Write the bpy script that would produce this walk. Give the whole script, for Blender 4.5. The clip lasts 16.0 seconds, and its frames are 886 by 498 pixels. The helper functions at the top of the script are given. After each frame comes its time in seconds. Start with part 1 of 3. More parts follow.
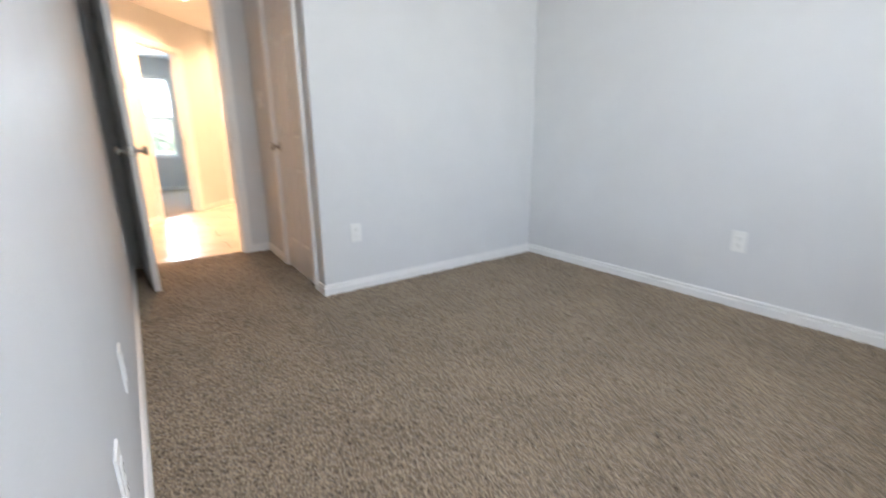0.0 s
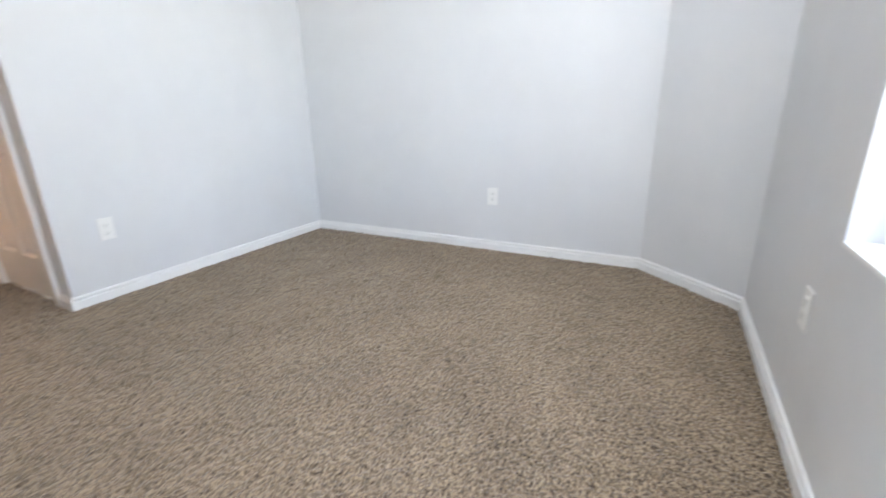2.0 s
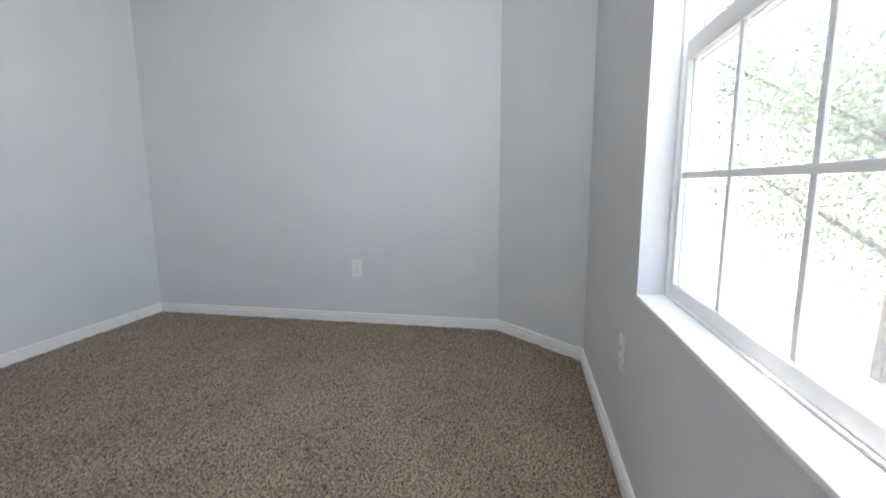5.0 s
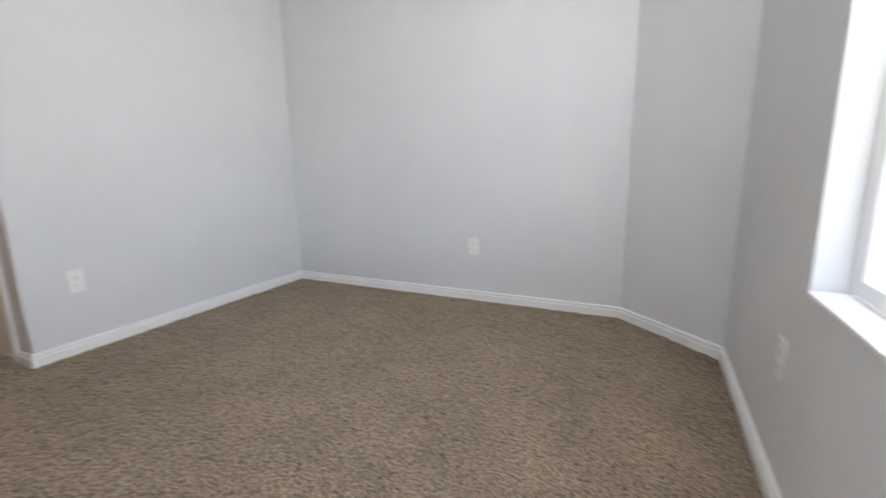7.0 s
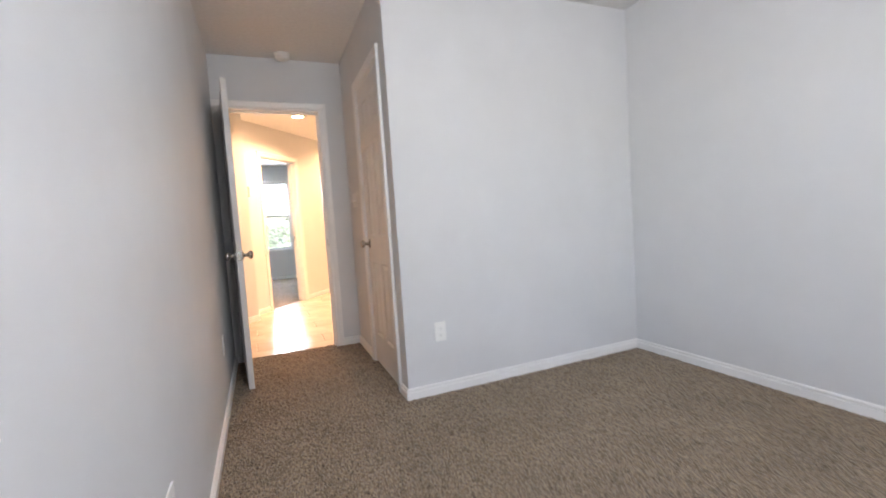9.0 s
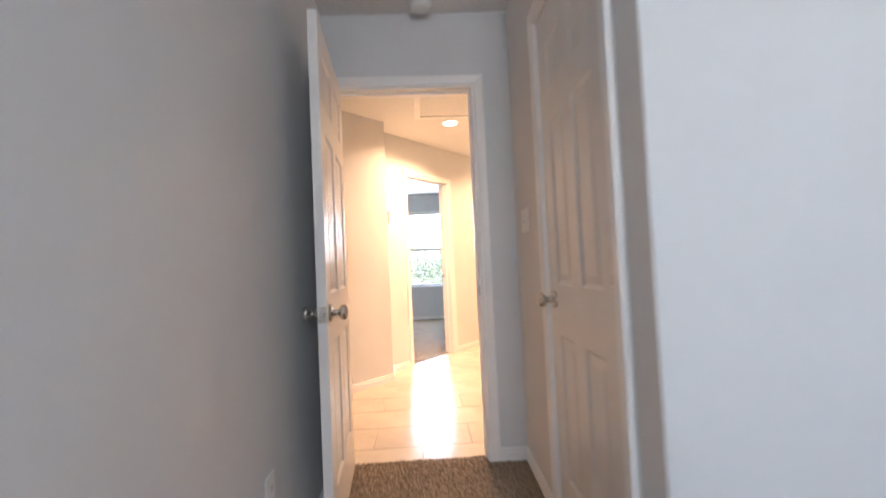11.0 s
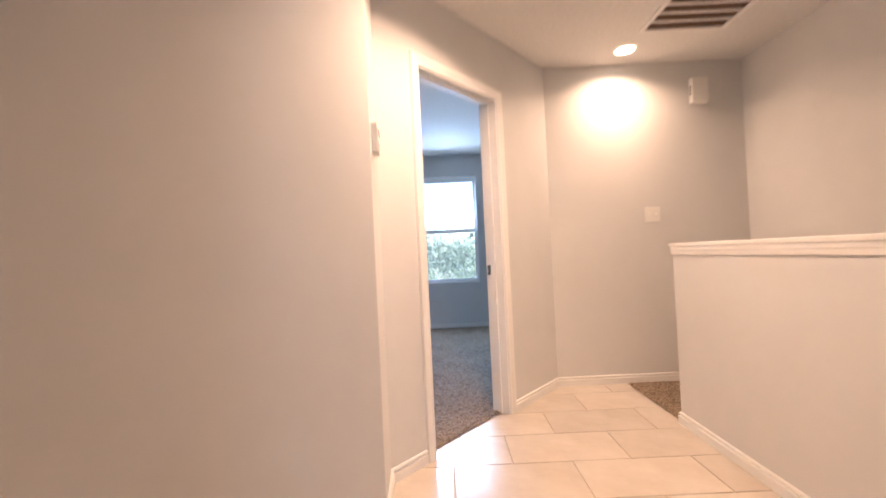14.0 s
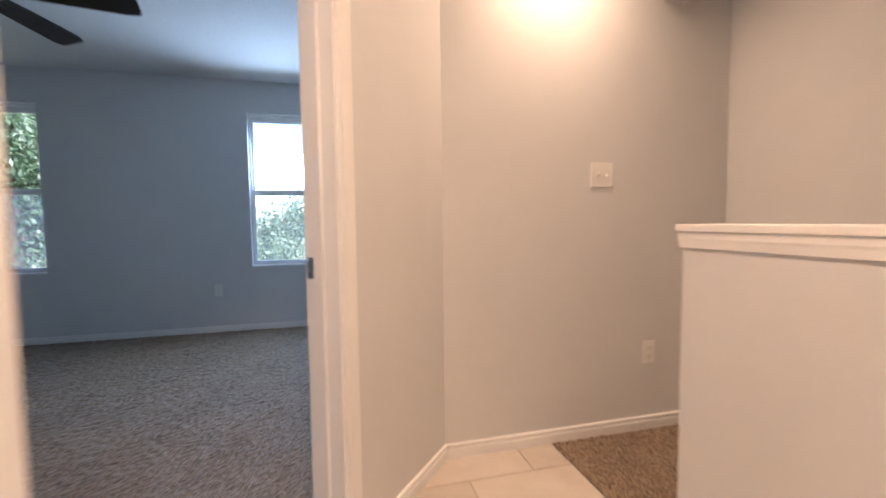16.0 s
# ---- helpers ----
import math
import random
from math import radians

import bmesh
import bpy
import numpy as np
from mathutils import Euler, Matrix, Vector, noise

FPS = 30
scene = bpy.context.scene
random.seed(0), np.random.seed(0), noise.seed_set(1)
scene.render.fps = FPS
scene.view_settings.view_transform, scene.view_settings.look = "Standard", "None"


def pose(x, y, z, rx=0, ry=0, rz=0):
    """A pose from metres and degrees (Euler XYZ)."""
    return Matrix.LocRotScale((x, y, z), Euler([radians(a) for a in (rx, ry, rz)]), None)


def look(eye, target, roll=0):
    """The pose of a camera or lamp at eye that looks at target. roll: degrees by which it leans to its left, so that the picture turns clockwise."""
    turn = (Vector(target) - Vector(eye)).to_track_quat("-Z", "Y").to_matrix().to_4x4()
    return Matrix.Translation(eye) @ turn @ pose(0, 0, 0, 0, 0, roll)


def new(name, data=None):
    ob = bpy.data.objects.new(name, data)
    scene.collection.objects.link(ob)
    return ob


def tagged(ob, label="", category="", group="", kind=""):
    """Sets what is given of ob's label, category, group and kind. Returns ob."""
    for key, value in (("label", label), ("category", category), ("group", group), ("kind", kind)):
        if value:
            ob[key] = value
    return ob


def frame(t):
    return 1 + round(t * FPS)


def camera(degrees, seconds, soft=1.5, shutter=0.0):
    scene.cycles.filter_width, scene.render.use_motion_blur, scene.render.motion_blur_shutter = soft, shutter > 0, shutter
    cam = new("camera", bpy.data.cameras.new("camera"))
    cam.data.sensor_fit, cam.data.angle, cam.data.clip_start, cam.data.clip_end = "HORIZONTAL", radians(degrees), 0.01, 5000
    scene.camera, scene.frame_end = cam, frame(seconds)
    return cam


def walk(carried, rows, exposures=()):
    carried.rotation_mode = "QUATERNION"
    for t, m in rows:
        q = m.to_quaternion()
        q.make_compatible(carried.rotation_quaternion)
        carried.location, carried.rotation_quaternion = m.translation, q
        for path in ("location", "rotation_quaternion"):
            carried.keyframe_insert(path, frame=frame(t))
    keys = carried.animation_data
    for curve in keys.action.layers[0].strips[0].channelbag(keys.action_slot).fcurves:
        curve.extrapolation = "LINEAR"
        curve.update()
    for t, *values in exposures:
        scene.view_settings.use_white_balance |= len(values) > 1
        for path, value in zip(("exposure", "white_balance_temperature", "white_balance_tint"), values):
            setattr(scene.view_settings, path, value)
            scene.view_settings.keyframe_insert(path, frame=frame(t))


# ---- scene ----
cam = camera(91.2, 16.0, 1.6, 0.9)
PATH = [
    (0, (-0.872, -2.511, 0.959), (0.247, -0.931, 0.459), -0.7),
    (0.5, (-0.925, -2.537, 0.973), (0.367, -1.151, 0.334), -0.7),
    (1, (-0.925, -2.516, 0.954), (0.504, -1.273, 0.31), -1.4),
    (1.5, (-0.925, -2.562, 0.955), (0.637, -1.486, 0.319), -1.4),
    (2, (-0.918, -2.592, 0.929), (0.773, -1.711, 0.326), -1.2),
    (2.5, (-0.907, -2.604, 0.941), (0.91, -1.883, 0.518), -0.8),
    (3, (-0.908, -2.632, 0.957), (1.015, -2.099, 0.827), -1.3),
    (3.5, (-0.917, -2.649, 0.958), (1.046, -2.271, 0.882), -1.1),
    (6, (-0.902, -2.661, 0.918), (0.993, -2.198, 0.477), -0.3),
    (6.5, (-0.902, -2.642, 0.924), (0.952, -2.024, 0.5), -0.2),
    (7, (-0.898, -2.618, 0.935), (0.874, -1.773, 0.549), -1.0),
    (7.5, (-0.902, -2.549, 0.97), (0.735, -1.446, 0.65), -1.9),
    (8, (-0.856, -2.532, 0.992), (0.514, -1.087, 0.813), -2.4),
    (8.5, (-0.807, -2.511, 1.007), (0.232, -0.808, 0.866), -2.9),
    (9, (-0.721, -2.381, 1.037), (0.056, -0.543, 0.909), -3.8),
    (9.5, (-0.655, -2.142, 1.059), (0.033, -0.268, 0.952), -1.5),
    (10, (-0.536, -1.774, 1.043), (-0.139, 0.186, 1.04), -0.7),
    (12.3, (-0.455, 0.190, 1.088), (-0.498, 2.188, 1.179), -1.0),
    (12.5, (-0.468, 0.320, 1.065), (-0.504, 2.320, 1.097), 2.1),
    (13, (-0.468, 0.748, 1.078), (-0.786, 2.718, 1.208), -1.4),
    (13.5, (-0.502, 1.153, 1.08), (-0.649, 3.14, 1.255), -4.3),
    (14, (-0.52, 1.541, 1.051), (-0.523, 3.541, 1.075), -2.7),
    (14.5, (-0.489, 1.917, 1.069), (-0.535, 3.917, 1.052), -1.2),
    (15, (-0.418, 2.301, 1.09), (-0.156, 4.282, 1.173), -0.4),
    (15.5, (-0.288, 2.663, 1.057), (0.19, 4.605, 1.011), -0.8),
    (16, (-0.167, 3.048, 1.069), (0.335, 4.979, 0.941), -0.7),
]
walk(cam, [(t, look(eye, target, roll)) for t, eye, target, roll in PATH],
     exposures=[(0, 4.98, 6950, 14), (1.2, 5.1, 7000, 15), (2.2, 5.35, 6950, 15), (3.0, 5.22, 6950, 14), (3.7, 5.05, 6950, 14), (5.8, 4.35, 6950, 14), (7, 4.8, 7350, 17), (8.5, 4.85, 7250, 19), (10.2, 4.9, 7100, 18),
                (12.3, 4.4, 5900, 16), (13.2, 4.1, 5650, 16), (14, 3.95, 5600, 16), (15, 3.65, 5600, 16), (16, 3.65, 5500, 14)])

# ---- world and sun ----
world = bpy.data.worlds.new("sky")
scene.world = world
world.use_nodes = True
wn = world.node_tree.nodes
sky = wn.new("ShaderNodeTexSky")
sky.sky_type, sky.sun_disc = "NISHITA", False
sky.sun_elevation, sky.sun_rotation = radians(58), radians(100)
wn["Background"].inputs[1].default_value = 0.06
world.node_tree.links.new(sky.outputs[0], wn["Background"].inputs[0])
sun = new("sun", bpy.data.lights.new("sun", "SUN"))
sun.data.energy, sun.data.angle, sun.data.color = 2.0, radians(0.5), (1, 0.95, 0.88)
sun.matrix_world = look((20, -3.5, 32), (0, 0, 0))

CEIL = 2.45
LIGHTS = [(-0.144, 3.326), (0.837, 4.62)]
for gx, gy, gz, dx, dy, sx, sz, watts, spread, tone in ((-0.06, -2.99, 1.94, 0.4, 1, 0.82, 0.22, 1.32, 180, (0.77, 0.88, 1.0)), (-0.475, 7.80, 1.75, 0, -1, 0.82, 0.6, 2.15, 150, (0.64, 0.82, 1.0))):
    glow = new("window_light", bpy.data.lights.new("window_light", "AREA"))
    glow.data.shape, glow.data.size, glow.data.size_y, glow.data.energy, glow.data.color = "RECTANGLE", sx, sz, watts, tone
    glow.data.spread = radians(spread)
    glow.matrix_world = look((gx, gy, gz), (gx + dx, gy + dy, gz - 0.3))
for (lx, ly), watts in zip(LIGHTS, (2.3, 0.9)):
    lamp = new("downlight_glow", bpy.data.lights.new("downlight_glow", "AREA"))
    lamp.data.shape, lamp.data.size, lamp.data.energy, lamp.data.color = "DISK", 0.12, watts, (1, 0.60, 0.33)
    lamp.data.spread = radians(145)
    lamp.location = (lx, ly, CEIL - 0.012)

# ---- materials ----
def mat(name, color, rough=0.6, metal=0.0, spec=0.4):
    m = bpy.data.materials.new(name)
    m.use_nodes = True
    b = m.node_tree.nodes["Principled BSDF"]
    b.inputs["Base Color"].default_value = (*color, 1)
    b.inputs["Roughness"].default_value = rough
    b.inputs["Metallic"].default_value = metal
    b.inputs["Specular IOR Level"].default_value = spec
    return m


def node(m, kind, **values):
    n = m.node_tree.nodes.new(kind)
    for key, value in values.items():
        n.inputs[key.replace("_", " ")].default_value = value
    return n


def link(m, a, b):
    m.node_tree.links.new(a, b)


def varied(m, lo, hi, scale, bump_scale=0.0, bump=0.0, detail=3.0, big=0.0, rough=None, spread=(0.32, 0.68), big_scale=1.7):
    """Colour between lo and hi by a noise at scale, times a slow noise of depth big; relief by a finer noise."""
    b = m.node_tree.nodes["Principled BSDF"]
    co = node(m, "ShaderNodeTexCoord")
    n1 = node(m, "ShaderNodeTexNoise", Scale=scale, Detail=detail, Roughness=0.6)
    link(m, co.outputs["Object"], n1.inputs["Vector"])
    ramp = node(m, "ShaderNodeValToRGB")
    ramp.color_ramp.elements[0].position, ramp.color_ramp.elements[1].position = spread
    ramp.color_ramp.elements[0].color, ramp.color_ramp.elements[1].color = (*lo, 1), (*hi, 1)
    link(m, n1.outputs["Fac"], ramp.inputs["Fac"])
    out = ramp.outputs["Color"]
    if big:
        n2 = node(m, "ShaderNodeTexNoise", Scale=big_scale, Detail=4.0, Roughness=0.55)
        link(m, co.outputs["Object"], n2.inputs["Vector"])
        mr = node(m, "ShaderNodeMapRange")
        for i, v in enumerate((0.3, 0.7, 1 - big, 1 + big)):
            mr.inputs[i + 1].default_value = v
        link(m, n2.outputs["Fac"], mr.inputs[0])
        mul = node(m, "ShaderNodeVectorMath")
        mul.operation = "MULTIPLY"
        link(m, out, mul.inputs[0])
        link(m, mr.outputs[0], mul.inputs[1])
        out = mul.outputs[0]
    link(m, out, b.inputs["Base Color"])
    if bump:
        n3 = node(m, "ShaderNodeTexNoise", Scale=bump_scale, Detail=2.0)
        link(m, co.outputs["Object"], n3.inputs["Vector"])
        bp = node(m, "ShaderNodeBump", Strength=bump, Distance=0.002)
        link(m, n3.outputs["Fac"], bp.inputs["Height"])
        link(m, bp.outputs[0], b.inputs["Normal"])
    if rough:
        mr2 = node(m, "ShaderNodeMapRange")
        mr2.inputs[3].default_value, mr2.inputs[4].default_value = rough
        link(m, n1.outputs["Fac"], mr2.inputs[0])
        link(m, mr2.outputs[0], b.inputs["Roughness"])
    return m


PAINT = varied(mat("wall_paint", (0.6, 0.6, 0.6), 0.55), (0.695, 0.705, 0.712), (0.72, 0.73, 0.737), 3.0, 160.0, 0.25, big=0.02)
CEILING = varied(mat("ceiling_paint", (0.7, 0.7, 0.7), 0.8), (0.76, 0.76, 0.75), (0.82, 0.82, 0.81), 40.0, 90.0, 0.5)
TRIM = varied(mat("trim_paint", (0.8, 0.8, 0.79), 0.32), (0.85, 0.85, 0.84), (0.89, 0.89, 0.88), 5.0, 60.0, 0.05, rough=(0.28, 0.42))
DOOR = varied(mat("door_paint", (0.78, 0.76, 0.73), 0.35), (0.74, 0.72, 0.69), (0.79, 0.77, 0.74), 4.0, 120.0, 0.10, rough=(0.3, 0.45))
PLASTIC = mat("white_plastic", (0.86, 0.86, 0.84), 0.35)
SOCKET_SLOT = mat("socket_slot", (0.22, 0.22, 0.21), 0.6)
SLOT = mat("dark_slot", (0.02, 0.02, 0.02), 0.6)
VINYL = varied(mat("window_vinyl", (0.8, 0.8, 0.8), 0.4), (0.84, 0.85, 0.85), (0.88, 0.88, 0.88), 6.0)
NICKEL = varied(mat("satin_nickel", (0.55, 0.52, 0.48), 0.25, 1.0), (0.50, 0.47, 0.43), (0.62, 0.59, 0.55), 30.0, rough=(0.18, 0.34))
DUCT_SHADE = mat("duct_shadow", (0.10, 0.06, 0.04), 0.7)
FANWOOD = varied(mat("dark_walnut", (0.03, 0.02, 0.015), 0.4), (0.012, 0.008, 0.006), (0.028, 0.018, 0.012), 18.0)
GROUT = varied(mat("grout", (0.42, 0.36, 0.29), 0.9), (0.50, 0.44, 0.37), (0.58, 0.52, 0.44), 30.0)
BARK = varied(mat("bark", (0.12, 0.09, 0.07), 0.9), (0.08, 0.06, 0.045), (0.17, 0.13, 0.10), 12.0, 30.0, 0.6)
CONCRETE = varied(mat("concrete", (0.5, 0.49, 0.46), 0.85), (0.26, 0.25, 0.235), (0.34, 0.33, 0.31), 0.6, 20.0, 0.3, big=0.08)

CARPET = varied(mat("carpet_pile", (0.25, 0.2, 0.15), 0.7, spec=0.3), (0.072, 0.049, 0.032), (0.395, 0.302, 0.204), 125.0, 260.0, 0.6, detail=3.0, big=0.12, spread=(0.38, 0.62), big_scale=3.2)
CARPET.node_tree.nodes["Principled BSDF"].inputs["Sheen Weight"].default_value = 0.25
CARPET.node_tree.nodes["Principled BSDF"].inputs["Sheen Roughness"].default_value = 0.45

TILE = varied(mat("ceramic_tile", (0.6, 0.55, 0.48), 0.2), (0.56, 0.50, 0.43), (0.66, 0.61, 0.54), 3.5, 25.0, 0.04, detail=6.0, rough=(0.12, 0.3))
tb = TILE.node_tree
info = node(TILE, "ShaderNodeObjectInfo")
tmr = node(TILE, "ShaderNodeMapRange")
tmr.inputs[3].default_value, tmr.inputs[4].default_value = 0.93, 1.06
link(TILE, info.outputs["Random"], tmr.inputs[0])
tmul = node(TILE, "ShaderNodeVectorMath")
tmul.operation = "MULTIPLY"
src = tb.nodes["Principled BSDF"].inputs["Base Color"].links[0].from_socket
link(TILE, src, tmul.inputs[0])
link(TILE, tmr.outputs[0], tmul.inputs[1])
link(TILE, tmul.outputs[0], tb.nodes["Principled BSDF"].inputs["Base Color"])

LEAF = mat("leaf", (0.07, 0.12, 0.035), 0.5)
lr = node(LEAF, "ShaderNodeNewGeometry")
lramp = node(LEAF, "ShaderNodeValToRGB")
lramp.color_ramp.elements[0].color, lramp.color_ramp.elements[1].color = (0.07, 0.11, 0.05, 1), (0.12, 0.16, 0.09, 1)
link(LEAF, lr.outputs["Random Per Island"], lramp.inputs["Fac"])
link(LEAF, lramp.outputs[0], LEAF.node_tree.nodes["Principled BSDF"].inputs["Base Color"])
leaf_through, leaf_mix = node(LEAF, "ShaderNodeBsdfTranslucent"), node(LEAF, "ShaderNodeMixShader")
leaf_through.inputs[0].default_value, leaf_mix.inputs[0].default_value = (0.18, 0.27, 0.13, 1), 0.18
link(LEAF, LEAF.node_tree.nodes["Principled BSDF"].outputs[0], leaf_mix.inputs[1])
link(LEAF, leaf_through.outputs[0], leaf_mix.inputs[2])
link(LEAF, leaf_mix.outputs[0], LEAF.node_tree.nodes["Material Output"].inputs[0])

GLASS = bpy.data.materials.new("clear_glass")
GLASS.use_nodes = True
gb = GLASS.node_tree.nodes["Principled BSDF"]
gb.inputs["Transmission Weight"].default_value, gb.inputs["Roughness"].default_value, gb.inputs["IOR"].default_value = 1.0, 0.0, 1.05
SCREEN = bpy.data.materials.new("insect_screen")
SCREEN.use_nodes = True
SCREEN.node_tree.nodes.remove(SCREEN.node_tree.nodes["Principled BSDF"])
mesh_gap, thread, weave = node(SCREEN, "ShaderNodeBsdfTransparent"), node(SCREEN, "ShaderNodeBsdfTranslucent"), node(SCREEN, "ShaderNodeMixShader")
thread.inputs[0].default_value, weave.inputs[0].default_value = (0.72, 0.76, 0.78, 1), 0.09
link(SCREEN, mesh_gap.outputs[0], weave.inputs[1])
link(SCREEN, thread.outputs[0], weave.inputs[2])
link(SCREEN, weave.outputs[0], SCREEN.node_tree.nodes["Material Output"].inputs[0])
GLOW = bpy.data.materials.new("lamp_lens")
GLOW.use_nodes = True
GLOW.node_tree.nodes["Principled BSDF"].inputs["Emission Color"].default_value = (1, 0.7, 0.42, 1)
GLOW.node_tree.nodes["Principled BSDF"].inputs["Emission Strength"].default_value = 2.0

# ---- building helpers ----
def link_mesh(name, bm, material, smooth=False):
    me = bpy.data.meshes.new(name)
    bmesh.ops.recalc_face_normals(bm, faces=bm.faces)
    bm.to_mesh(me)
    bm.free()
    if material:
        me.materials.append(material)
    if smooth:
        for p in me.polygons:
            p.use_smooth = True
    return new(name, me)


def part(name, bm, material, parent, label="", smooth=False):
    ob = link_mesh(name, bm, material, smooth)
    ob.parent = parent
    if label:
        tagged(ob, label)
    return ob


def thing(name, label, category, m=None, group=""):
    ob = new(name)
    ob.empty_display_size = 0.1
    if m is not None:
        ob.matrix_basis = m
    return tagged(ob, label, category, group)


def box(bm, lo, hi, bevel=0.0):
    lo, hi = Vector(lo), Vector(hi)
    made = bmesh.ops.create_cube(bm, size=1.0, matrix=Matrix.Translation((lo + hi) / 2) @ Matrix.Diagonal((*(hi - lo), 1)))
    if bevel:
        edges = list({e for v in made["verts"] for e in v.link_edges})
        bmesh.ops.bevel(bm, geom=edges, offset=bevel, segments=2, affect="EDGES", profile=0.6)
    return bm


def boxes(*items, bevel=0.0):
    bm = bmesh.new()
    for lo, hi in items:
        box(bm, lo, hi, bevel)
    return bm


def lathe(profile, steps=28, axis="z"):
    """A turned solid from (radius, height) pairs."""
    bm = bmesh.new()
    rings = []
    for r, h in profile:
        ring = []
        for k in range(steps):
            a = 2 * math.pi * k / steps
            p = (r * math.cos(a), r * math.sin(a), h)
            if axis == "x":
                p = (p[2], p[0], p[1])
            if axis == "y":
                p = (p[0], p[2], p[1])
            ring.append(bm.verts.new(p))
        rings.append(ring)
    for a, b in zip(rings, rings[1:]):
        for k in range(steps):
            bm.faces.new((a[k], a[(k + 1) % steps], b[(k + 1) % steps], b[k]))
    bm.faces.new(rings[0])
    bm.faces.new(rings[-1])
    return bm


def sweep(path, profile, place, bm=None):
    """Sweeps a closed profile of (offset to the left, height) along a flat path with mitred corners; place maps (a, b, height) to a point."""
    bm = bm or bmesh.new()
    pts = [Vector(p) for p in path]
    rings = []
    for i, p in enumerate(pts):
        d0 = (pts[i] - pts[i - 1]).normalized() if i else (pts[1] - pts[0]).normalized()
        d1 = (pts[i + 1] - pts[i]).normalized() if i + 1 < len(pts) else d0
        n0, n1 = Vector((-d0.y, d0.x)), Vector((-d1.y, d1.x))
        n = (n0 + n1).normalized()
        n = n / max(n.dot(n1), 0.3)
        rings.append([bm.verts.new(place(p.x + n.x * o, p.y + n.y * o, h)) for o, h in profile])
    k = len(profile)
    for a, b in zip(rings, rings[1:]):
        for j in range(k):
            bm.faces.new((a[j], a[(j + 1) % k], b[(j + 1) % k], b[j]))
    bm.faces.new(rings[0])
    bm.faces.new(rings[-1])
    return bm


def wall_frame(p0, p1):
    """The pose of a wall's foot: x along it from p0 to p1, y into the room on its left."""
    a = math.degrees(math.atan2(p1[1] - p0[1], p1[0] - p0[0]))
    return pose(p0[0], p0[1], 0, 0, 0, a), math.dist(p0, p1)


def wall(name, p0, p1, openings=(), ext=(0.1, 0.1), z=(0.0, CEIL), thick=0.12, label="painted plaster wall, light grey"):
    """A wall from p0 to p1 with the room on its left; openings as (s0, s1, z0, z1) along it."""
    m, length = wall_frame(p0, p1)
    bm = bmesh.new()
    s = -ext[0]
    for s0, s1, z0, z1 in sorted(openings):
        box(bm, (s, -thick, z[0]), (s0, 0, z[1]))
        if z0 > z[0]:
            box(bm, (s0, -thick, z[0]), (s1, 0, z0))
        box(bm, (s0, -thick, z1), (s1, 0, z[1]))
        s = s1
    box(bm, (s, -thick, z[0]), (length + ext[1], 0, z[1]))
    ob = link_mesh(name, bm, PAINT)
    ob.matrix_basis = m
    return tagged(ob, label, "wall", kind="structure")


BASE_PROFILE = [(0, 0.0), (0.014, 0.0), (0.014, 0.043), (0.011, 0.046), (0.004, 0.047), (0.004, 0.052), (0.011, 0.053), (0.011, 0.061), (0.007, 0.067), (0, 0.068)]


def baseboard(path):
    bm = sweep(path, BASE_PROFILE, lambda a, b, h: (a, b, h))
    return tagged(link_mesh("baseboard", bm, TRIM), "white painted moulded baseboard along the wall", "baseboard", kind="structure")


CASE_PROFILE = [(0.0, 0.0), (0.0, 0.010), (0.006, 0.014), (0.016, 0.012), (0.030, 0.016), (0.050, 0.019), (0.058, 0.017), (0.060, 0.0)]


def door_frame(name, m, s0, s1, top, thick=0.12, both=True, stop=0.05):
    """Jambs, head and moulded casings of a door opening, in a wall's own axes (y into the room, the wall behind y = 0)."""
    ob = link_mesh(name, boxes(((s0 - 0.006, -thick - 0.003, 0), (s0 + 0.004, 0.003, top - 0.004)), ((s1 - 0.004, -thick - 0.003, 0), (s1 + 0.006, 0.003, top - 0.004)),
                               ((s0 - 0.006, -thick - 0.003, top - 0.004), (s1 + 0.006, 0.003, top + 0.006))), TRIM)
    ob.matrix_basis = m
    tagged(ob, "white painted door frame with moulded casing", "door frame", kind="structure")
    path = [(s1 + 0.004, 0), (s1 + 0.004, top + 0.004), (s0 - 0.004, top + 0.004), (s0 - 0.004, 0)]
    right = [(o, h) for o, h in CASE_PROFILE]
    part("casing", sweep(path, [(-o, h) for o, h in right], lambda a, b, h: (a, h, b)), TRIM, ob)
    if both:
        part("casing", sweep(path, [(-o, h) for o, h in right], lambda a, b, h: (a, -thick - h, b)), TRIM, ob)
    y0, y1 = -stop - 0.035, -stop
    part("door_stop", boxes(((s0 + 0.003, y0, 0), (s0 + 0.014, y1, top - 0.003)), ((s1 - 0.014, y0, 0), (s1 - 0.003, y1, top - 0.003)), ((s0 + 0.014, y0, top - 0.015), (s1 - 0.014, y1, top - 0.003)), bevel=0.002), TRIM, ob)
    return ob


